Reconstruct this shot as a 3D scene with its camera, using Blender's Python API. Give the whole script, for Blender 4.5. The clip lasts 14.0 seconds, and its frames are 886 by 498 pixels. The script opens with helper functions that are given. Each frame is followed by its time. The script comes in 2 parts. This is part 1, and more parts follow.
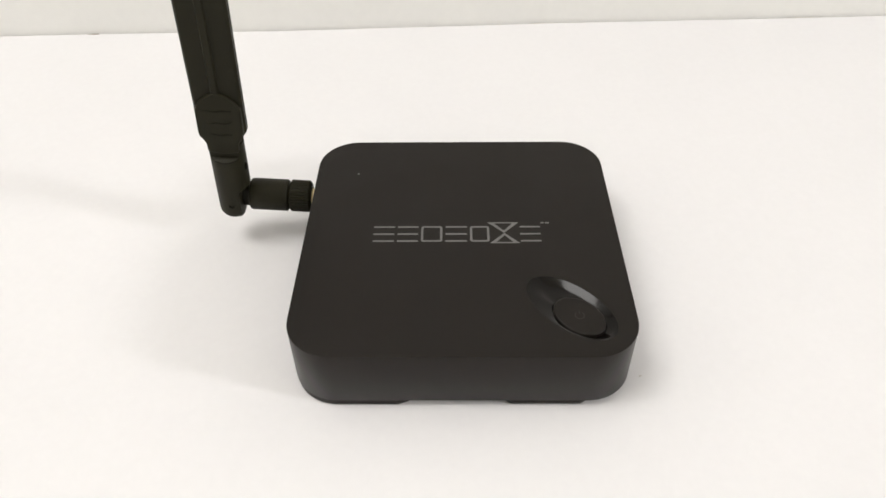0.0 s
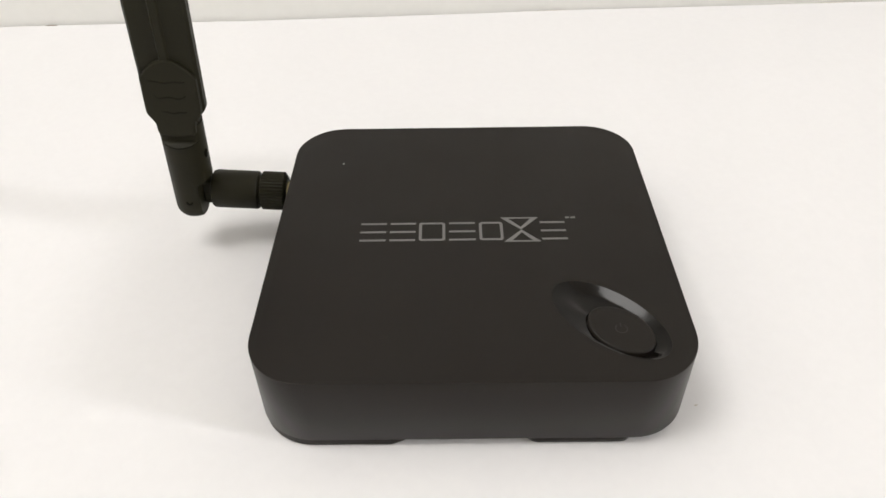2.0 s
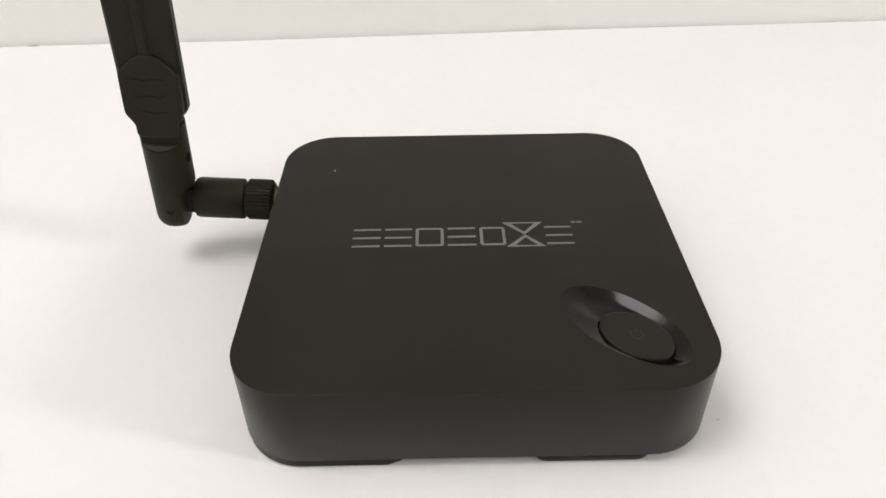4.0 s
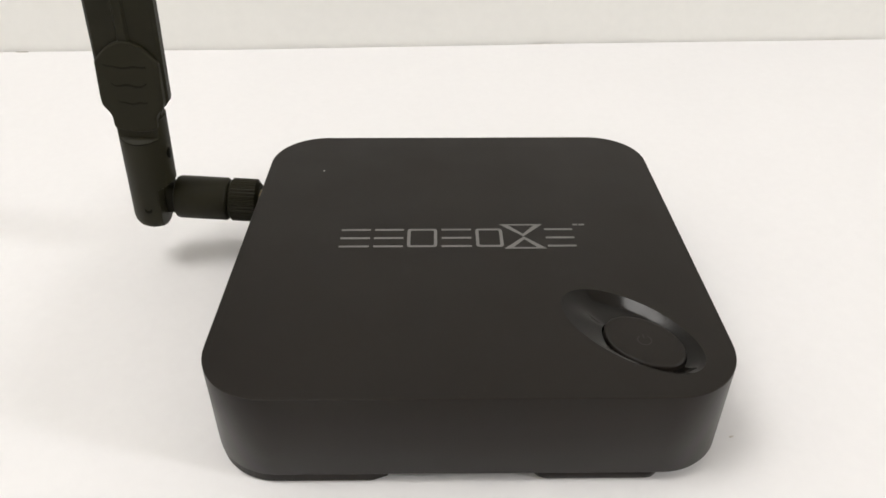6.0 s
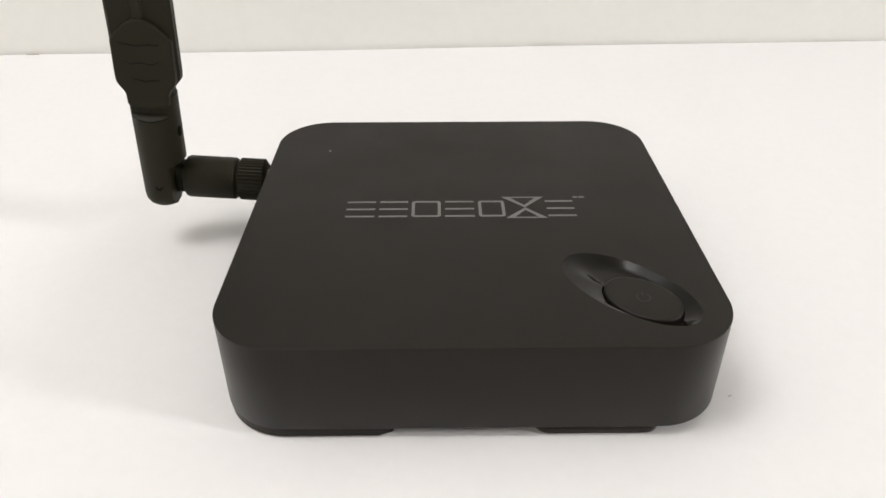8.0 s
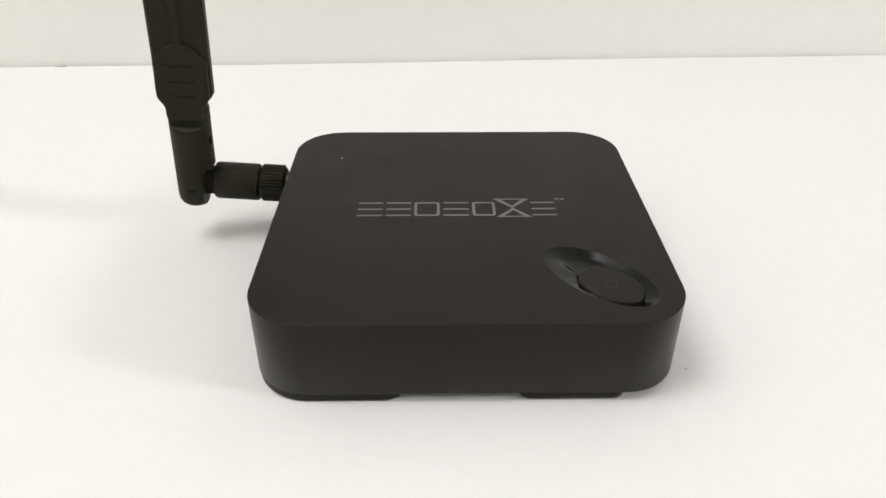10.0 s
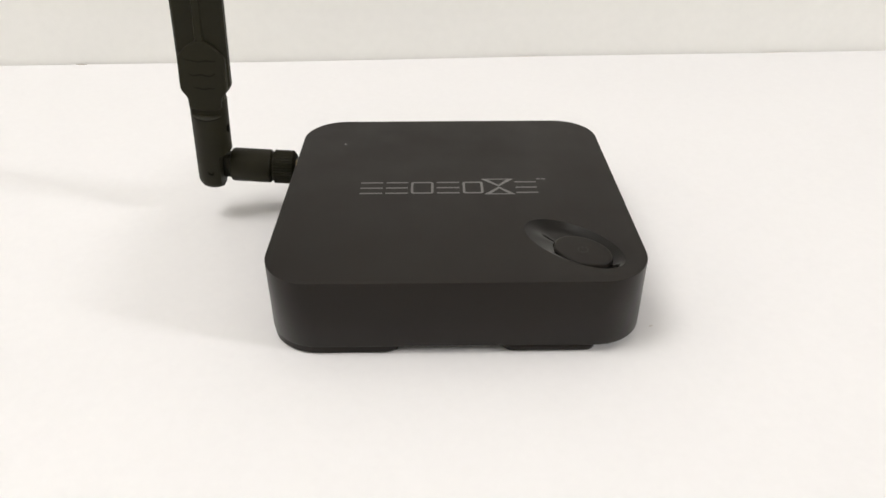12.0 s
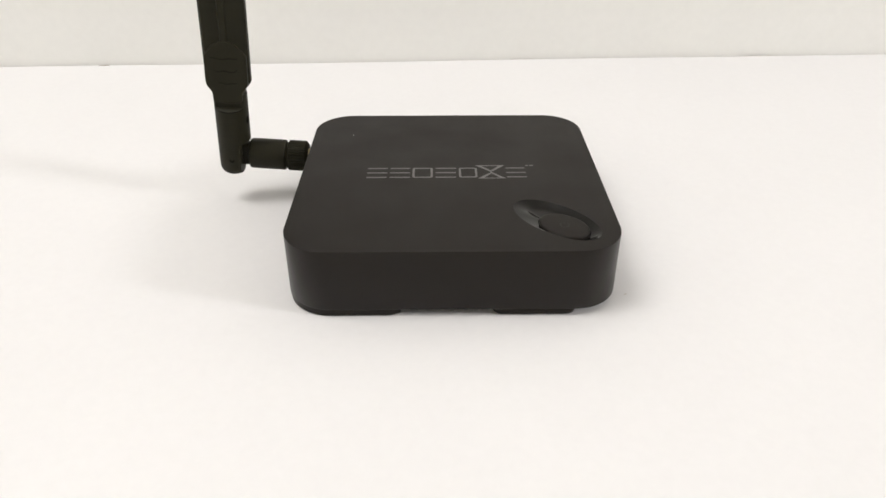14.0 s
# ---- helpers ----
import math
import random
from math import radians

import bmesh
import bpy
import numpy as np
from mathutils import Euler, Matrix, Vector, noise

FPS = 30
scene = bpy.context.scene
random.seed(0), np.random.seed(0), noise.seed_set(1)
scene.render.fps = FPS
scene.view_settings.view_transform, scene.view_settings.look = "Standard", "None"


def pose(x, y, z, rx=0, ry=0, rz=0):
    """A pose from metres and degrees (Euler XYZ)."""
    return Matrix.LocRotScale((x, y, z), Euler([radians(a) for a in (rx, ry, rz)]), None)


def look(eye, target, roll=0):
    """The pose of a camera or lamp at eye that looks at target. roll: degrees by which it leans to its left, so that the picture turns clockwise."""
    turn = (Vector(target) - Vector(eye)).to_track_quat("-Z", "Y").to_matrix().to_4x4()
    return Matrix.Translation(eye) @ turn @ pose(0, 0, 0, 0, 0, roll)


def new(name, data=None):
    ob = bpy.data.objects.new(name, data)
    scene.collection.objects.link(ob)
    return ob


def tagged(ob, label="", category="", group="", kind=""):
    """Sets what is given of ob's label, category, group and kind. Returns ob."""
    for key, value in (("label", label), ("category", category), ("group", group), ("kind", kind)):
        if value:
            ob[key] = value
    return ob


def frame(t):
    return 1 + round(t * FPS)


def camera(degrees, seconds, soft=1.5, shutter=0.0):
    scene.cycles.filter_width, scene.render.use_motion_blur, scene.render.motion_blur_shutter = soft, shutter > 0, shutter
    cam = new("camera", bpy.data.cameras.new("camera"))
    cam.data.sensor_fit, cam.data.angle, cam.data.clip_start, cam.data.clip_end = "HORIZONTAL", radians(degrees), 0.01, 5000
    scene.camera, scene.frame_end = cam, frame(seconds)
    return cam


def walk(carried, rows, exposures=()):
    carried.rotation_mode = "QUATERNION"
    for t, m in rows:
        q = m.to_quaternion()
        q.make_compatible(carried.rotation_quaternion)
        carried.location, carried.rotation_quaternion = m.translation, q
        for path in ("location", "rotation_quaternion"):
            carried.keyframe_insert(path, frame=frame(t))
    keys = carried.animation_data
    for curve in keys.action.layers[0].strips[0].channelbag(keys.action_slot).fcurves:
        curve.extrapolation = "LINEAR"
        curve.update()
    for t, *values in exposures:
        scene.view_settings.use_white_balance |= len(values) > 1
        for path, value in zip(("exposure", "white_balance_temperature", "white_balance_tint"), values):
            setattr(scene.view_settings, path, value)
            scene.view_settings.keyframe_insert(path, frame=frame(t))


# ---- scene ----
cam = camera(61.7, 14.0, soft=1.6)
# seconds, eye (metres), yaw, pitch, roll (degrees)
PATH = [
    (0, -0.00279, -0.19329, 0.20057, 1.064, -43.472, -0.875),
    (0.4, -0.00279, -0.19329, 0.20057, 1.064, -43.472, -0.875),
    (0.5, -0.00379, -0.17005, 0.17357, 1.06, -42.51, -1.547),
    (1, -0.00403, -0.16692, 0.16855, 1.154, -42.054, -1.45),
    (1.5, -0.00503, -0.16503, 0.16411, 0.808, -41.543, -1.152),
    (2, -0.00518, -0.1633, 0.16089, 0.725, -41.189, -1.123),
    (2.5, -0.0057, -0.16369, 0.15825, 0.461, -40.674, -0.7),
    (3, -0.00565, -0.16232, 0.15658, 0.416, -40.547, -0.981),
    (3.2, -0.00604, -0.16151, 0.15335, 0.153, -39.813, -1.139),
    (5.3, -0.0083, -0.15545, 0.1353, -0.861, -36.529, -0.315),
    (5.5, -0.00757, -0.15455, 0.13318, -0.572, -36.03, -0.017),
    (6, -0.0066, -0.15405, 0.13023, -0.586, -35.271, 0.093),
    (6.5, -0.006, -0.1529, 0.12644, -0.398, -35.094, -0.096),
    (7, -0.00606, -0.15517, 0.12306, -0.136, -34.459, -0.166),
    (7.5, -0.00645, -0.15765, 0.12238, -0.185, -34.163, -0.075),
    (7.7, -0.00687, -0.16066, 0.12113, -0.415, -33.734, -0.128),
    (9.8, -0.00869, -0.19065, 0.13285, -0.717, -32.556, -0.041),
    (10, -0.00801, -0.19162, 0.13511, -0.761, -33.025, 0.135),
    (10.5, -0.00788, -0.19953, 0.13654, -0.813, -32.899, 0.128),
    (11, -0.00852, -0.20553, 0.13811, -0.841, -33.045, 0.188),
    (11.5, -0.00742, -0.21164, 0.1389, -0.725, -32.909, 0.061),
    (12, -0.00579, -0.21862, 0.14243, -0.632, -33.015, -0.112),
    (12.5, -0.0056, -0.22637, 0.14313, -0.651, -32.865, -0.039),
    (13, -0.006, -0.23349, 0.14304, -0.391, -32.674, -0.175),
    (13.5, -0.00588, -0.23899, 0.14577, -0.516, -32.833, -0.089),
    (14, -0.00527, -0.24796, 0.14875, -0.603, -32.434, 0.037),
]
walk(cam, [(t, pose(x, y, z, 90 + pitch, 0, yaw) @ pose(0, 0, 0, 0, 0, roll)) for t, x, y, z, yaw, pitch, roll in PATH],
     [(0.0, 0.0), (14.0, 0.0)])

# ---- light ----
sky_world = bpy.data.worlds.new("sky")
scene.world = sky_world
sky_world.use_nodes = True
sky = sky_world.node_tree.nodes.new("ShaderNodeTexSky")
sky.sky_type, sky.sun_disc, sky.sun_elevation, sky.sun_rotation = "NISHITA", False, radians(40), radians(100)
sky_world.node_tree.links.new(sky.outputs[0], sky_world.node_tree.nodes["Background"].inputs[0])
sky_world.node_tree.nodes["Background"].inputs[1].default_value = 0.08


def area_lamp(name, place, target, width, height, watts, colour):
    data = bpy.data.lights.new(name, "AREA")
    data.shape, data.size, data.size_y, data.energy, data.color = "RECTANGLE", width, height, watts, colour
    ob = new(name, data)
    ob.matrix_world = look(place, target)
    return ob


area_lamp("ceiling_lamp", (-0.80, -0.175, 1.72), (-0.80, -0.175, 0), 0.9, 0.62, 16.7, (1.0, 0.977, 0.958))
area_lamp("window_light", (1.60, -0.50, 0.69), (0, -0.50, 0.69), 0.22, 0.30, 13.8, (1.0, 0.985, 1.0))


# ---- materials ----
def material(name, colour, rough=0.5, metal=0.0, spread=0.15, grain=900.0, blotch=25.0, bump=0.1, specular=0.5, coat=0.0, depth=0.0002):
    """A surface with a fine grain and broad, faint blotches."""
    mat = bpy.data.materials.new(name)
    mat.use_nodes = True
    nodes, links = mat.node_tree.nodes, mat.node_tree.links
    shader = nodes["Principled BSDF"]
    shader.inputs["Metallic"].default_value = metal
    shader.inputs["Specular IOR Level"].default_value = specular
    shader.inputs["Coat Weight"].default_value = coat
    coord = nodes.new("ShaderNodeTexCoord")
    fine, broad = nodes.new("ShaderNodeTexNoise"), nodes.new("ShaderNodeTexNoise")
    fine.inputs["Scale"].default_value, broad.inputs["Scale"].default_value = grain, blotch
    fine.inputs["Detail"].default_value, broad.inputs["Detail"].default_value = 3, 4
    for n in (fine, broad):
        links.new(coord.outputs["Object"], n.inputs["Vector"])
    both = nodes.new("ShaderNodeMath")
    both.operation = "MULTIPLY_ADD"
    both.inputs[1].default_value = 0.4
    links.new(fine.outputs[0], both.inputs[0])
    half = nodes.new("ShaderNodeMath")
    half.operation = "MULTIPLY"
    half.inputs[1].default_value = 0.6
    links.new(broad.outputs[0], half.inputs[0])
    links.new(half.outputs[0], both.inputs[2])
    tone = nodes.new("ShaderNodeMapRange")
    tone.inputs["From Min"].default_value, tone.inputs["From Max"].default_value = 0.3, 0.7
    tone.inputs["To Min"].default_value, tone.inputs["To Max"].default_value = 1 - spread, 1 + spread
    links.new(both.outputs[0], tone.inputs["Value"])
    mixer = nodes.new("ShaderNodeVectorMath")
    mixer.operation = "SCALE"
    mixer.inputs[0].default_value = colour
    links.new(tone.outputs[0], mixer.inputs["Scale"])
    links.new(mixer.outputs[0], shader.inputs["Base Color"])
    gloss = nodes.new("ShaderNodeMapRange")
    gloss.inputs["From Min"].default_value, gloss.inputs["From Max"].default_value = 0.3, 0.7
    gloss.inputs["To Min"].default_value, gloss.inputs["To Max"].default_value = rough * 0.92, min(1, rough * 1.08)
    links.new(broad.outputs[0], gloss.inputs["Value"])
    links.new(gloss.outputs[0], shader.inputs["Roughness"])
    if bump:
        relief = nodes.new("ShaderNodeBump")
        relief.inputs["Strength"].default_value, relief.inputs["Distance"].default_value = bump, depth
        links.new(fine.outputs[0], relief.inputs["Height"])
        links.new(relief.outputs[0], shader.inputs["Normal"])
    return mat


TABLE = material("white_laminate", (0.810, 0.802, 0.806), 0.6, spread=0.02, grain=350, blotch=7, bump=0.05, specular=0.25)
WALL = material("white_wall_paint", (0.896, 0.889, 0.855), 0.7, spread=0.025, grain=220, blotch=9, bump=0.15)
CEILING = material("ceiling_paint", (0.78, 0.75, 0.69), 0.8, spread=0.03, grain=120, blotch=3, bump=0.1)
FLOOR = material("floor_vinyl", (0.42, 0.37, 0.31), 0.5, spread=0.15, grain=60, blotch=3)
SHELL = material("matt_black_plastic", (0.0062, 0.0041, 0.0022), 0.5, spread=0.12, grain=2600, blotch=45, bump=0.12, specular=0.26)
SIDE = material("satin_black_plastic", (0.0082, 0.0054, 0.0029), 0.34, spread=0.1, grain=2600, blotch=45, bump=0.05, specular=0.26)
GLOSS = material("gloss_black_plastic", (0.0045, 0.0036, 0.0028), 0.13, spread=0.1, grain=1500, blotch=60, bump=0.0, specular=0.22)
RUBBER = material("black_rubber", (0.012, 0.011, 0.010), 0.8, spread=0.15, grain=2500, blotch=100)
AERIAL = material("black_antenna_plastic", (0.0142, 0.0128, 0.0052), 0.55, spread=0.15, grain=2200, blotch=70, bump=0.1, specular=0.2)
# near-black for the pin rim, and for the shade in seam and slot
DARK = material("pin_and_shade_black", (0.0058, 0.0052, 0.0030), 0.8, spread=0.1, grain=2000, blotch=80, bump=0, specular=0.08)
INK = material("grey_print", (0.140, 0.135, 0.130), 0.5, spread=0.12, grain=2500, blotch=90, bump=0.05)
FAINT = material("faint_print", (0.0066, 0.0045, 0.0026), 0.47, spread=0.1, grain=2500, blotch=90, bump=0)
GOLD = material("gold_plated_brass", (0.85, 0.70, 0.40), 0.35, metal=1.0, spread=0.1, grain=1500, blotch=100, bump=0)
LENS = material("led_lens", (0.40, 0.40, 0.38), 0.3, spread=0.05, grain=1500, blotch=100, bump=0)
# antenna plastic made darker for the shade inside the grip grooves
GROOVE_SHADE = material("grip_groove_shade", (0.0085, 0.0075, 0.0034), 0.7, spread=0.1, grain=2000, blotch=80, bump=0, specular=0.12)
CRUMB = material("brown_dirt", (0.22, 0.17, 0.12), 0.9, spread=0.3, grain=1500, blotch=300)
GREY_MARK = material("grey_mark", (0.62, 0.58, 0.52), 0.9, spread=0.3, grain=1500, blotch=300)
FRAME = material("white_window_frame", (0.8, 0.8, 0.78), 0.4, spread=0.03, grain=100, blotch=5)


# ---- mesh helpers ----
def mesh_object(name, bm, mat, smooth=True):
    bmesh.ops.recalc_face_normals(bm, faces=bm.faces)
    data = bpy.data.meshes.new(name)
    for f in bm.faces:
        f.smooth = smooth
    bm.to_mesh(data)
    bm.free()
    data.materials.append(mat)
    return new(name, data)


def part(name, bm, mat, parent, label="", smooth=True, m=None):
    ob = mesh_object(name, bm, mat, smooth)
    ob.parent = parent
    if m is not None:
        ob.matrix_local = m
    return tagged(ob, label)


def thing(name, place, label, category, kind=""):
    ob = new(name)
    ob.location = place
    return tagged(ob, label, category, "", kind)


def box(bm, lo, hi):
    v = [bm.verts.new((x, y, z)) for x in (lo[0], hi[0]) for y in (lo[1], hi[1]) for z in (lo[2], hi[2])]
    for a in ((0, 1, 3, 2), (4, 6, 7, 5), (0, 4, 5, 1), (2, 3, 7, 6), (0, 2, 6, 4), (1, 5, 7, 3)):
        bm.faces.new([v[i] for i in a])


def bridge(bm, a, b):
    n = len(a)
    for i in range(n):
        bm.faces.new((a[i], a[(i + 1) % n], b[(i + 1) % n], b[i]))


def ring(bm, points):
    return [bm.verts.new(p) for p in points]


def loft(bm, loops, cap_start=True, cap_end=True):
    made = [ring(bm, p) for p in loops]
    for a, b in zip(made, made[1:]):
        bridge(bm, a, b)
    if cap_start:
        bm.faces.new(list(reversed(made[0])))
    if cap_end:
        bm.faces.new(made[-1])
    return made


def sharpen(ob, degrees=35):
    """Hard edges where faces meet at more than this angle."""
    bm = bmesh.new()
    bm.from_mesh(ob.data)
    for e in bm.edges:
        if len(e.link_faces) == 2 and e.calc_face_angle(0) > radians(degrees):
            e.smooth = False
    bm.to_mesh(ob.data)
    bm.free()
    return ob


def rounded(half_x, half_y, radius, steps=14):
    """A rounded rectangle round the origin, anticlockwise from the right-hand end of its lower right corner."""
    out = []
    for cx, cy, start in ((half_x - radius, radius - half_y, -90), (half_x - radius, half_y - radius, 0),
                          (radius - half_x, half_y - radius, 90), (radius - half_x, radius - half_y, 180)):
        for i in range(steps + 1):
            a = radians(start + 90 * i / steps)
            out.append((cx + radius * math.cos(a), cy + radius * math.sin(a)))
    return out


def ellipse_towards(cx, cy, a, b, turn, directions):
    """Points of a turned ellipse, one in each direction from its centre."""
    out = []
    for d in directions:
        q = d - turn
        r = 1 / math.sqrt((math.cos(q) / a) ** 2 + (math.sin(q) / b) ** 2)
        out.append((cx + r * math.cos(d), cy + r * math.sin(d)))
    return out


# ---- the room ----
EDGE = [(-1.6, 0.150), (-0.6, 0.184), (-0.208, 0.1985), (-0.1, 0.2010), (0.0, 0.2055), (0.06, 0.2085), (0.19, 0.2125), (0.6, 0.228), (1.6, 0.266)]
FRONT, LEFT, RIGHT, LOW, HIGH = -2.4, -1.6, 1.6, -0.75, 1.75

bm = bmesh.new()
loops = []
for x, y in EDGE:
    loops.append([(x, y + 0.0008, LOW), (x, y + 0.0008, HIGH), (x, y + 0.12, HIGH), (x, y + 0.12, LOW)])
loft(bm, loops)
tagged(mesh_object("wall_north", bm, WALL, False), "plain off-white painted wall behind the white table", "wall", "", "structure")

bm = bmesh.new()
box(bm, (LEFT - 0.12, FRONT, LOW), (LEFT, 0.15, HIGH))
tagged(mesh_object("wall_west", bm, WALL, False), "plain off-white painted side wall", "wall", "", "structure")
bm = bmesh.new()
box(bm, (LEFT, FRONT - 0.12, LOW), (RIGHT, FRONT, HIGH))
tagged(mesh_object("wall_south", bm, WALL, False), "plain off-white painted wall", "wall", "", "structure")
bm = bmesh.new()
for lo, hi in (((RIGHT, FRONT, LOW), (RIGHT + 0.12, -0.64, HIGH)), ((RIGHT, -0.36, LOW), (RIGHT + 0.12, 0.266, HIGH)),
               ((RIGHT, -0.64, LOW), (RIGHT + 0.12, -0.36, 0.52)), ((RIGHT, -0.64, 0.86), (RIGHT + 0.12, -0.36, HIGH))):
    box(bm, lo, hi)
tagged(mesh_object("wall_east", bm, WALL, False), "plain off-white painted wall with a window opening", "wall", "", "structure")
bm = bmesh.new()
box(bm, (LEFT - 0.12, FRONT - 0.12, HIGH), (RIGHT + 0.12, 0.4, HIGH + 0.1))
tagged(mesh_object("ceiling", bm, CEILING, False), "plain white ceiling", "ceiling", "", "structure")
bm = bmesh.new()
box(bm, (LEFT - 0.12, FRONT - 0.12, LOW - 0.1), (RIGHT + 0.12, 0.4, LOW))
tagged(mesh_object("floor", bm, FLOOR, False), "plain brownish floor below the table", "floor", "", "structure")

# ---- the table ----
table = thing("table", (0, 0, LOW), "smooth white laminate table pushed against the wall", "table")
bm = bmesh.new()
loops = []
for x, y in [(-1.0, 0.1705)] + [e for e in EDGE if abs(e[0]) < 0.9] + [(1.0, 0.243)]:
    loops.append([(x, -0.62, 0.722), (x, -0.623, 0.725), (x, -0.623, 0.747), (x, -0.62, 0.75), (x, y - 0.001, 0.75), (x, y, 0.749), (x, y, 0.722)])
loft(bm, loops)
part("tabletop", bm, TABLE, table, smooth=False)
for x in (-0.94, 0.94):
    for y in (-0.55, 0.12):
        bm = bmesh.new()
        loft(bm, [[(x + px, y + py, z) for px, py in rounded(0.025, 0.025, 0.006, 3)] for z in (0, 0.7215)])
        part("leg", bm, FRAME, table, "white square leg", False)


def fleck(name, x, y, length, width, turn, label="small grey speck lying on the white table", mat=GREY_MARK):
    bm = bmesh.new()
    n = 9
    low, top = [], []
    for i in range(n):
        a = 2 * math.pi * i / n
        r = random.uniform(0.75, 1.15)
        low.append((length / 2 * r * math.cos(a), width / 2 * r * math.sin(a), 0))
        top.append((length / 2.6 * r * math.cos(a), width / 2.6 * r * math.sin(a), 0.00006))
    loft(bm, [low, top])
    ob = mesh_object(name, bm, mat)
    ob.matrix_world = pose(x, y, 0, 0, 0, turn)
    return tagged(ob, label, "speck")


fleck("speck", 0.0592, -0.0432, 0.0012, 0.0005, 14)
fleck("seam_mark", -0.208, 0.1975, 0.0065, 0.0012, 4, label="dark crumb in the seam between table and wall", mat=CRUMB)
# thin grey strips along parts of the table's back edge
fleck("seam_mark", 0.049, 0.2072, 0.016, 0.0006, 3, label="thin grey line along the table seam")
fleck("seam_mark", 0.2, 0.2122, 0.024, 0.0006, 2, label="thin grey line along the table seam")

# ---- the box ----
W, TOP, UNDER, R = 0.055, 0.025, 0.0027, 0.0150
tv_box = thing("tv_box", (0, 0, 0), "matt black square plastic box with rounded corners on white table", "tv box")

# body: side wall with small rounded rims
bm = bmesh.new()
rim = 0.00015
loops = []
for inset, z in ((0.004, UNDER), (0.0003, UNDER), (0.0001, UNDER + 0.0001), (0, UNDER + 0.0003), (0, TOP - rim),
                 (rim * 0.13, TOP - rim * 0.5), (rim * 0.5, TOP - rim * 0.13), (rim, TOP)):
    loops.append([(x, y, z) for x, y in rounded(W - inset, W - inset, R - inset)])
loft(bm, loops, True, False)
body = part("body", bm, SIDE, tv_box, "satin black side band")

# top panel with an oval hollow
HX, HY, HA, HB = 0.0346, -0.0350, 0.0170, 0.0090
BX, BY, BA, BB = 0.0370, -0.0382, 0.0091, 0.0066
DIAG = radians(-45)
outline = rounded(W - rim, W - rim, R - rim)
aims = [math.atan2(y - HY, x - HX) for x, y in outline]
order = sorted(range(len(aims)), key=lambda i: aims[i])
outline, aims = [outline[i] for i in order], [aims[i] for i in order]
fine_aims, fine_outline = [], []
for i in range(len(aims)):
    j = (i + 1) % len(aims)
    gap = (aims[j] - aims[i]) % (2 * math.pi)
    pieces = max(1, math.ceil(gap / radians(3)))
    for k in range(pieces):
        f = k / pieces
        px, py = outline[i][0] + f * (outline[j][0] - outline[i][0]), outline[i][1] + f * (outline[j][1] - outline[i][1])
        fine_outline.append((px, py))
        fine_aims.append(math.atan2(py - HY, px - HX))
bm = bmesh.new()
outer = ring(bm, [(x, y, TOP) for x, y in fine_outline])
lip = ring(bm, [(x, y, TOP) for x, y in ellipse_towards(HX, HY, HA, HB, DIAG, fine_aims)])
bridge(bm, outer, lip)
part("top_panel", bm, SHELL, tv_box, "matt black top panel", False)

round_aims = [2 * math.pi * i / 96 for i in range(96)]
bm = bmesh.new()
loops = []
DEEP = 0.0017


def hollow(x, y):
    """Depth of the hollow: a steep wall on its far side, a gentle ramp from its near side, a short slope at its outer end."""
    u, v = (x - HX) * math.cos(DIAG) + (y - HY) * math.sin(DIAG), (y - HY) * math.cos(DIAG) - (x - HX) * math.sin(DIAG)
    k = max(1e-4, math.hypot(u / HA, v / HB))
    inward = max(0.0, 1 - k) * HB * (1 + 0.6 * max(0.0, u / HA))
    # which way from the middle, in degrees: 0 to the far side, positive to the outer end
    side = math.degrees(math.atan2(u / HA, v / HB))
    f = max(0.0, min(1.0, (abs(side + 10) - 48) / 75))
    f = f * f * (3 - 2 * f)
    gentle = 0.17 + 0.13 * max(0.0, min(1.0, (u / HA + 0.6) / 0.6)) + 0.22 * max(0.0, u / HA - 0.3) / 0.7
    slope = 0.6 * (1 - f) + gentle * f
    drop = slope * inward + 0.35 * f * max(0.0, min(1.0, (u / HA + 0.2) / 0.5)) * max(0.0, inward - 0.0008)
    return (max(drop, 1e-7) ** -8 + DEEP ** -8) ** -0.125


for i in range(37):
    s = i / 36
    gap = 0.00022
    oval = ellipse_towards(HX + s * (BX - HX), HY + s * (BY - HY), HA + s * (BA + gap - HA), HB + s * (BB + gap - HB), DIAG, round_aims)
    loops.append([(x, y, TOP - (hollow(x, y) if i else 0)) for x, y in oval])
loops.append([(x, y, TOP - DEEP - 0.0008) for x, y in ellipse_towards(BX, BY, BA + 0.0002, BB + 0.0002, DIAG, round_aims)])
loft(bm, loops, False, True)
part("recess", bm, GLOSS, tv_box, "gloss black oval hollow round the power button")

BTOP = TOP - 0.0004
bm = bmesh.new()
loops = []
for inset, z in ((0, TOP - DEEP - 0.0007), (0, BTOP - 0.0005), (0.00012, BTOP - 0.0002), (0.0004, BTOP - 0.00003), (0.0008, BTOP)):
    loops.append([(x, y, z) for x, y in ellipse_towards(BX, BY, BA - inset, BB - inset, DIAG, round_aims)])
loft(bm, loops)
button = part("power_button", bm, SHELL, tv_box, "matt black oval power button")
sharpen(button, 40)
bm = bmesh.new()
for i in range(20):
    a0, a1 = radians(125 + 290 * i / 20), radians(125 + 290 * (i + 1) / 20)
    q = [bm.verts.new((BX + r * math.cos(a), BY + r * math.sin(a), BTOP + 0.00004)) for r, a in ((0.0013, a0), (0.0016, a0), (0.0016, a1), (0.0013, a1))]
    bm.faces.new(q)
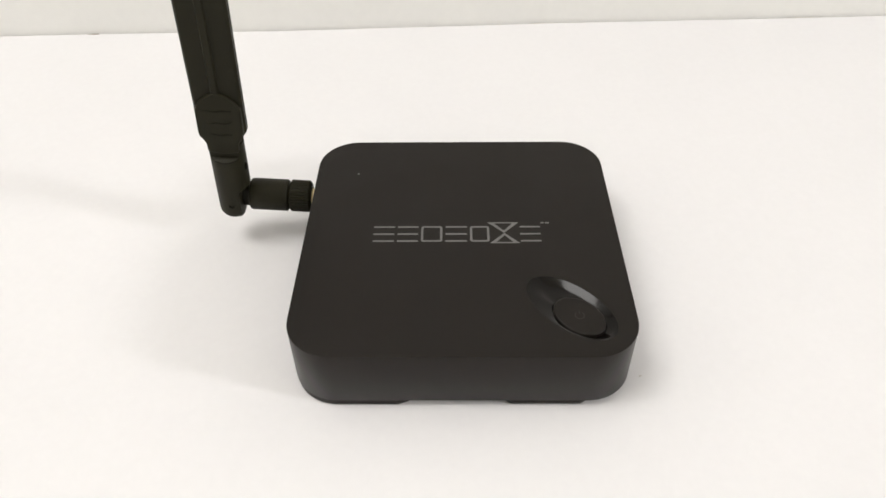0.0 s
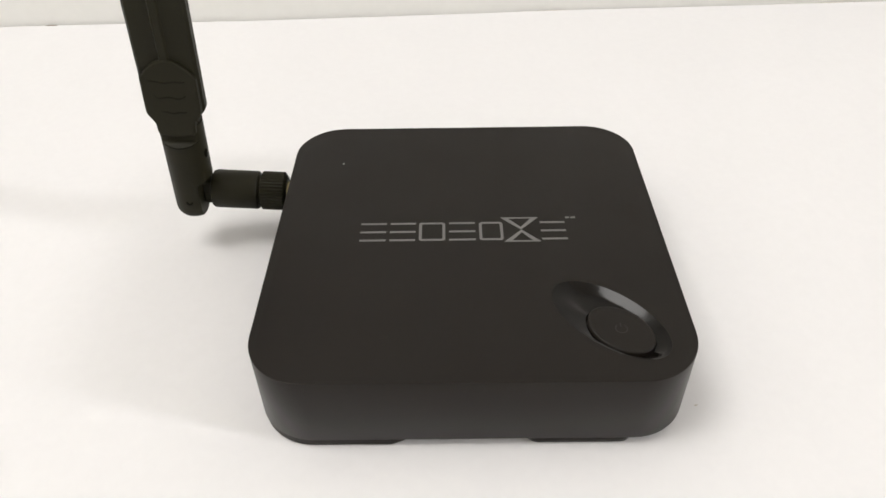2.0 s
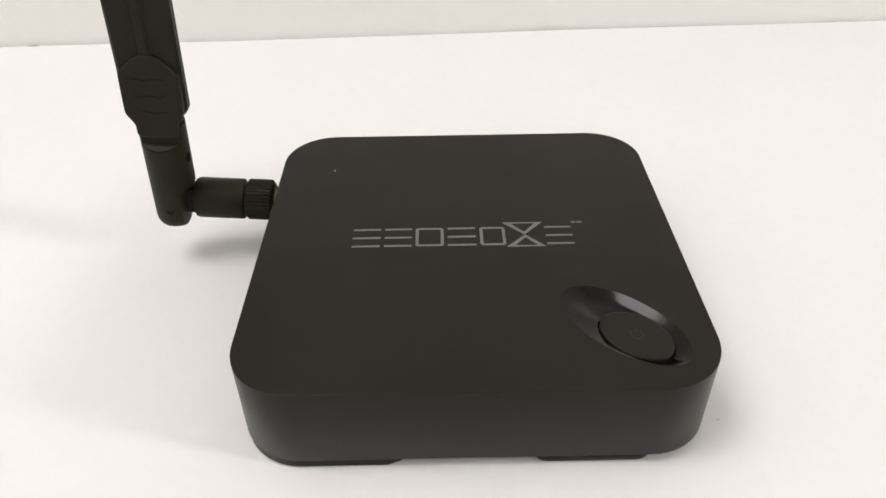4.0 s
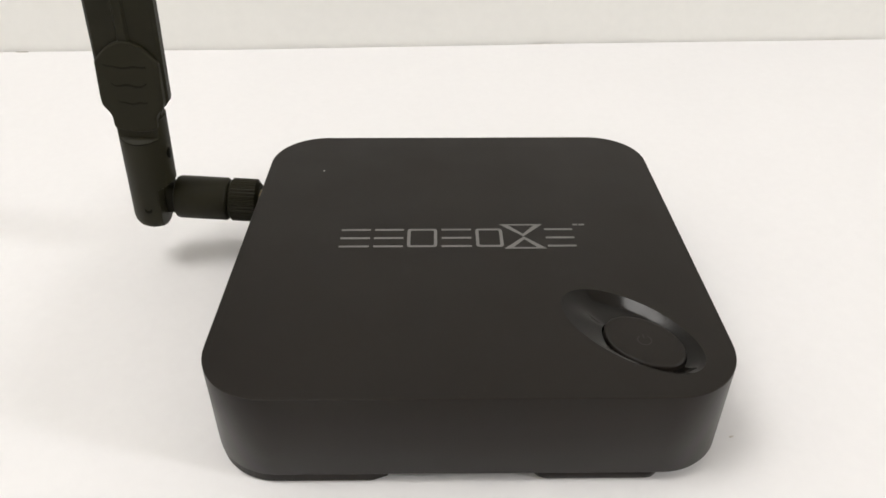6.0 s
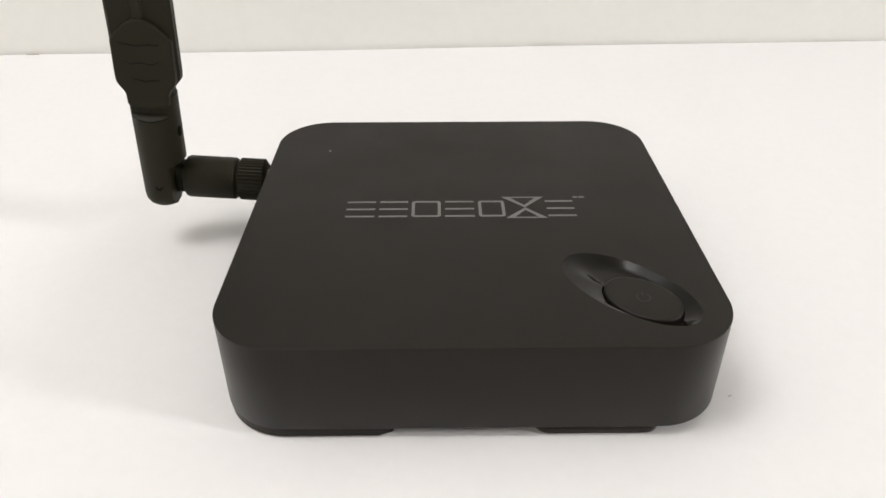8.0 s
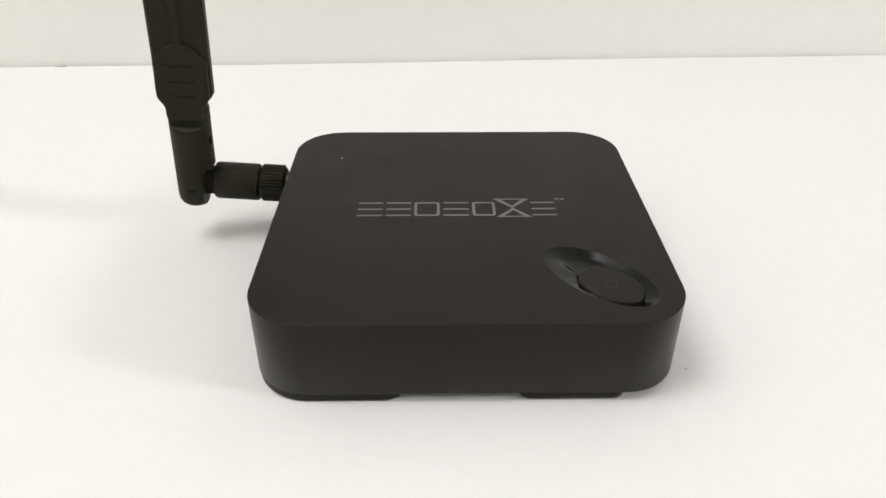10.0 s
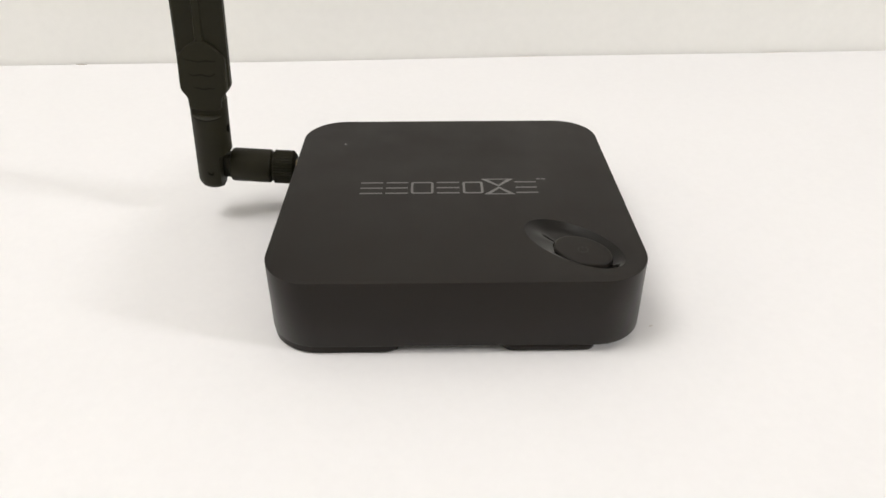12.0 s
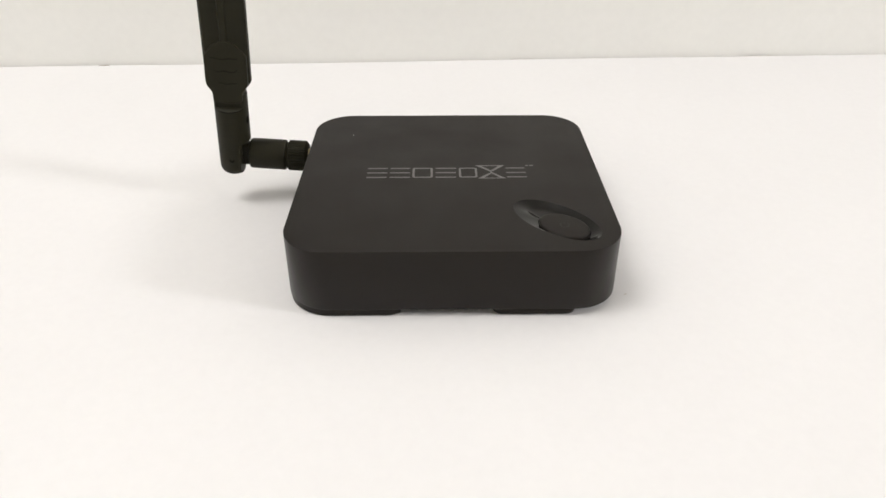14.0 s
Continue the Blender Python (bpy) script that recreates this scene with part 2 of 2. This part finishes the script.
q = [bm.verts.new((BX + x, BY + y, BTOP + 0.00004)) for x, y in ((-0.00016, 0.0006), (0.00016, 0.0006), (0.00016, 0.0019), (-0.00016, 0.0019))]
bm.faces.new(q)
part("power_symbol", bm, FAINT, button, "faint engraved power symbol", False)

# printed mark: plain blocks, bars and an hourglass in its grey
def frame_block(x0, x1, y0, y1, stroke, radius=0.0009):
    bm = bmesh.new()
    cx, cy, hx, hy = (x0 + x1) / 2, (y0 + y1) / 2, (x1 - x0) / 2, (y1 - y0) / 2
    a = [(cx + x, cy + y) for x, y in rounded(hx, hy, radius, 3)]
    b = [(cx + x, cy + y) for x, y in rounded(hx - stroke, hy - stroke, radius * 0.4, 3)]
    z = TOP + 0.00005
    bridge(bm, ring(bm, [(x, y, z) for x, y in a]), ring(bm, [(x, y, z) for x, y in b]))
    return bm


def flat_shape(*outlines):
    bm = bmesh.new()
    for points in outlines:
        bm.faces.new([bm.verts.new((x, y, TOP + 0.00005)) for x, y in points])
    return bm


for x0, x1 in ((-0.0140, -0.0065), (0.0032, 0.0100)):
    part("printed_block", frame_block(x0, x1, -0.0045, 0.0036, 0.0008), INK, tv_box, "plain grey printed outline", False)
for x0, x1 in ((-0.0308, -0.0234), (-0.0223, -0.0150), (-0.0054, 0.0021), (0.0208, 0.0280)):
    for y in (-0.0045, -0.0009, 0.0028):
        part("printed_bar", flat_shape([(x0, y), (x1, y), (x1, y + 0.0008), (x0, y + 0.0008)]), INK, tv_box, "plain grey printed bar", False)
# a taller hourglass of two outlined triangles
hourglass = []
for tip, foot, edge, sign in ((0.0153, (0.0100, 0.0206), -0.0053, -1), (0.0152, (0.0094, 0.0206), 0.0056, 1)):
    l, r, cap = foot[0], foot[1], edge - sign * 0.0006
    li, ri, ti = l + 0.0024, r - 0.0024, sign * 0.0012
    hourglass += [[(l, edge), (li, cap), (tip, ti), (tip, 0)], [(r, edge), (tip, 0), (tip, ti), (ri, cap)], [(l, edge), (r, edge), (ri, cap), (li, cap)]]
part("printed_hourglass", flat_shape(*hourglass), INK, tv_box, "grey printed hourglass of two triangles", False)
for x0, x1 in ((0.0284, 0.0296), (0.0299, 0.0314)):
    part("printed_bar", flat_shape([(x0, 0.0049), (x1, 0.0049), (x1, 0.0057), (x0, 0.0057)]), INK, tv_box, "tiny grey printed bar", False)

# pilot light holes
for x, y, r, mat in ((-0.0390, 0.0340, 0.00028, LENS), (-0.0375, 0.0378, 0.00022, FAINT)):
    bm = bmesh.new()
    loft(bm, [[(x + k * r * math.cos(a), y + k * r * math.sin(a), z) for a in round_aims[::6]]
              for k, z in ((1, TOP - 0.0003), (1, TOP + 0.00003), (0.6, TOP + 0.00012))])
    part("pilot_light", bm, mat, tv_box, "tiny pale pilot light")

# base plate and feet
bm = bmesh.new()
loft(bm, [[(x, y, z) for x, y in rounded(W - i, W - i, R - i, 8)] for i, z in ((0.0062, 0.0019), (0.0055, 0.0024), (0.0055, UNDER + 0.0001))])
part("base_plate", bm, RUBBER, tv_box, "black underside plate")
for x0, x1, y0, y1 in ((0.0130, 0.0405, -0.0546, -0.0440), (-0.0450, -0.0150, 0.0430, 0.0520), (0.0150, 0.0450, 0.0430, 0.0520)):
    bm = bmesh.new()
    cx, cy, hx, hy = (x0 + x1) / 2, (y0 + y1) / 2, (x1 - x0) / 2, (y1 - y0) / 2
    loft(bm, [[(cx + x, cy + y, z) for x, y in rounded(hx - i, hy - i, 0.0035 - i, 6)] for i, z in ((0.0007, 0.0), (0.0001, 0.0005), (0, UNDER + 0.0003))])
    part("foot", bm, SIDE, tv_box, "flat black rubber foot")
# this one follows the rounded corner
bm = bmesh.new()
loops = []
for inset, z in ((0.0007, 0.0), (0.0003, 0.0005), (0.0003, UNDER + 0.0003)):
    curve = [p for p in rounded(W - inset, W - inset, R - inset, 14) if p[0] < -0.02 and p[1] < -0.036]
    loops.append([(x, y, z) for x, y in curve + [(-0.0205, inset - W), (-0.0170 - inset * 0.5, inset - W + 0.0012), (-0.0170 - inset * 0.5, -0.0430), (-0.0440, -0.0365)]])
loft(bm, loops)
part("foot", bm, SIDE, tv_box, "flat black rubber foot", False)

# gold socket for the aerial
SY, SZ = 0.0290, 0.0179
bm = bmesh.new()
loops = []
for i in range(13):
    r = 0.0034 if i % 2 else 0.0030
    loops.append([(-0.0535 - 0.0005 * i, SY + r * math.cos(a), SZ + r * math.sin(a)) for a in round_aims[::4]])
loft(bm, loops)
part("antenna_socket", bm, GOLD, tv_box, "gold threaded socket")

# ---- the aerial ----
AX, AY, LEAN = -0.0867, 0.0270, 3.4
antenna = thing("wifi_antenna", (AX, AY, 0), "black plastic paddle antenna standing upright, screwed to the box side", "antenna")
UP = pose(0, 0, 0.0114, 0, LEAN, 0)

bm = bmesh.new()
loops = []
BR = 0.0064
for z in [0.0, 0.0004, 0.0011, 0.0021, 0.0034, 0.0050, 0.0080, 0.0120, 0.0143, 0.0151, 0.0158, 0.0200, 0.0260, 0.0288, 0.0293, 0.0297, 0.0302, 0.0312, 0.0330, 0.0350]:
    dome = 0.0048
    k = math.sqrt(max(0.0, 1 - ((dome - z) / dome) ** 2)) if z < dome else 1.0
    k = max(k, 0.22)
    side = 0.0029 if z < 0.0147 else (0.0029 + (z - 0.0143) / 0.0015 * 0.0035 if z < 0.0158 else 1)
    flat = 1 if z < 0.0289 else max(0.0038, BR - (z - 0.0289) * 2)
    centre = -0.0020 if z < dome else 0.0
    points = []
    for a in round_aims[::2]:
        x, y = centre * (1 - k) + BR * k * math.cos(a), BR * k * math.sin(a)
        points.append((min(x, side), max(y, -flat), z + 0.0008 * max(0.0, 1 - z / 0.008)))
    loops.append(points)
loft(bm, loops)
barrel = part("barrel", bm, AERIAL, antenna, "round black hinge barrel", True, UP)
sharpen(barrel, 32)
bm = bmesh.new()
loops = []
for i in range(11):
    d = radians(170 + 200 * i / 10)
    w = 0.00034 * math.sin(math.pi * (0.12 + 0.76 * i / 10))
    loops.append([(-0.0002 + (0.0008 + k * w) * math.cos(d), y, 0.0090 + (0.0008 + k * w) * math.sin(d)) for k, y in ((-1, -0.0060), (1, -0.0060), (1, -0.00662), (-1, -0.00662))])
loft(bm, loops)
part("pin", bm, DARK, barrel, "small dark hinge pin rim")
# raised dark disc in place of the shaded slot in the barrel's side
bm = bmesh.new()
loft(bm, [[(x, -0.0012 + r * 0.7 * math.cos(a), 0.0245 + r * math.sin(a)) for a in round_aims[::8]] for r, x in ((0.0016, 0.0050), (0.0016, 0.0063), (0.0012, 0.00655))])
part("side_slot", bm, DARK, barrel, "small side slot, its shade drawn as a dark disc")

# curved seam below the grip: a thin strip coloured dark for its shade
bm = bmesh.new()
loops = []
for i in range(21):
    x = -0.0054 + 0.0108 * i / 20
    z = 0.0289 + 0.0008 * (x / 0.0054) ** 2
    y = max(-math.sqrt(BR ** 2 - x ** 2), -max(0.0038, BR - (z - 0.0289) * 2) if z > 0.0289 else -1)
    r = 0.0002 * (0.4 + 0.6 * math.sin(math.pi * i / 20))
    loops.append([(x, y + 0.3 * r * math.sin(a), z + r * math.cos(a)) for a in (0, 1.05, 2.1, 3.14, 4.2, 5.25)])
loft(bm, loops)
part("seam", bm, DARK, barrel, "curved seam, its shade drawn as a dark strip")

# paddle: a flat tapered blade with chamfered sides
def paddle_section(w, t, z, bevel=0.0007):
    b = min(bevel, t * 0.7)
    return [(-w, -t + b, z), (-w + b * 1.2, -t, z), (w - b * 1.2, -t, z), (w, -t + b, z), (w, t - b, z), (w - b * 1.2, t, z), (-w + b * 1.2, t, z), (-w, t - b, z)]


bm = bmesh.new()
sections = [(0.0054, 0.0018, 0.0326), (0.0057, 0.0019, 0.0332), (0.0058, 0.0019, 0.0358), (0.0062, 0.0019, 0.0367), (0.0070, 0.0019, 0.0377),
            (0.0078, 0.0019, 0.0386), (0.0083, 0.0019, 0.0394), (0.0085, 0.0019, 0.0404), (0.0085, 0.0019, 0.0500), (0.0085, 0.0019, 0.0900),
            (0.0082, 0.0020, 0.1450), (0.0076, 0.0019, 0.1520), (0.0060, 0.0017, 0.1560), (0.0036, 0.0014, 0.1575)]
loft(bm, [paddle_section(w, t, z) for w, t, z in sections])
paddle = part("paddle", bm, AERIAL, antenna, "flat black paddle blade", True, UP)
sharpen(paddle, 22)

# raised grip with an arched upper edge
def grip_outline(inset):
    right = [(0.0048, 0.0325), (0.0055, 0.0332), (0.0056, 0.0358), (0.0061, 0.0368), (0.0069, 0.0378), (0.0075, 0.0386), (0.0078, 0.0395), (0.0079, 0.0410), (0.0079, 0.0500)]
    pts = [(-0.0025, 0.0320), (0.0, 0.0318), (0.0025, 0.0320)] + right
    for i in range(1, 16):
        x = 0.0079 - 0.0158 * i / 16
        pts.append((x, 0.0500 + 0.0056 * (1 - (x / 0.0079) ** 2)))
    pts += [(-x, z) for x, z in reversed(right)]
    cx, cz = 0, 0.044
    return [(x * (1 - inset / 0.0082), cz + (z - cz) * (1 - inset / 0.011)) for x, z in pts]


bm = bmesh.new()
def swell(z):
    """The grip grows thicker towards its lower end."""
    return 0.0017 * (0.0556 - z) / 0.0228


loft(bm, [[(x, y - (swell(z) if k else 0), z) for x, z in grip_outline(i)] for i, y, k in ((0, -0.0016, 0), (0, -0.0025, 1), (0.00014, -0.0028, 1), (0.0005, -0.0030, 1))])
grip = part("grip", bm, AERIAL, paddle, "raised thumb grip with an arched edge", False)

# thin raised strips; their darker colour gives the grooves' shade
for z, x0, x1 in ((0.0490, -0.0060, 0.0048), (0.0443, -0.0046, 0.0044), (0.0397, -0.0034, 0.0040)):
    bm = bmesh.new()
    loops = []
    for i in range(17):
        f = i / 16
        x = x0 + f * (x1 - x0)
        zz = z + 0.0008 * max(0, 1 - f / 0.14) ** 2 - 0.00022 * math.sin(f * 11 + z * 700) + 0.0005 * max(0, (f - 0.86) / 0.14)
        r = 0.0003 * (0.35 + 0.65 * math.sin(math.pi * min(1, max(0.05, 1 - f * 0.85))) ** 0.5)
        loops.append([(x, -0.0030 - swell(zz) + r * 0.2 * math.sin(a), zz + r * math.cos(a)) for a in (0, 1.05, 2.1, 3.14, 4.2, 5.25)])
    loft(bm, loops)
    part("groove", bm, GROOVE_SHADE, paddle, "wavy grip groove, its shade drawn as a darker strip")

bm = bmesh.new()
loft(bm, [[(-0.0016, -0.0019, z), (-0.0011, -0.0019 - h, z), (0.0009, -0.0019 - h, z), (0.0014, -0.0019, z)]
          for z, h in ((0.0540, 0.0005), (0.0558, 0.0008), (0.1200, 0.0006), (0.1440, 0.0003))])
part("rib", bm, AERIAL, paddle, "long raised middle rib", False)

# connector: tongue, sleeve and knurled nut, lying along x and rising a little away from the box
def turned(profile, ridges=0, height=0.0):
    bm = bmesh.new()
    aims = round_aims if ridges == 0 else [2 * math.pi * i / (ridges * 4) for i in range(ridges * 4)]
    loops = []
    for x, r, k in profile:
        loops.append([(x, (r + (height * k if ridges and i % 4 < 2 else 0)) * math.cos(a), (r + (height * k if ridges and i % 4 < 2 else 0)) * math.sin(a)) for i, a in enumerate(aims)])
    loft(bm, loops)
    return bm


ALONG = pose(-0.0570 - AX, SY - AY, 0.0181, 0, 4.0, 0)
nut = part("nut", turned([(-0.0002, 0.0048, 0), (-0.0008, 0.0056, 0), (-0.0012, 0.0058, 1), (-0.0079, 0.0058, 1), (-0.0083, 0.0056, 0), (-0.0088, 0.0050, 0)], ridges=36, height=0.00035),
           AERIAL, antenna, "knurled black screw nut", False, ALONG)
sleeve = part("sleeve", turned([(-0.0086, 0.0050, 0), (-0.0090, 0.0050, 0), (-0.0092, 0.0058, 0), (-0.0096, 0.0061, 0), (-0.0225, 0.0061, 0), (-0.0233, 0.0058, 0), (-0.0237, 0.0050, 0)]),
              AERIAL, antenna, "smooth black connector sleeve", True, ALONG)
sharpen(sleeve, 40)
bm = bmesh.new()
loft(bm, [[(x, y, z) for y, z in rounded(0.0028, 0.0044, 0.0012, 5)] for x in (-0.0235, -0.0262, -0.0300)])
part("tongue", bm, AERIAL, antenna, "flat hinge tongue", False, ALONG)
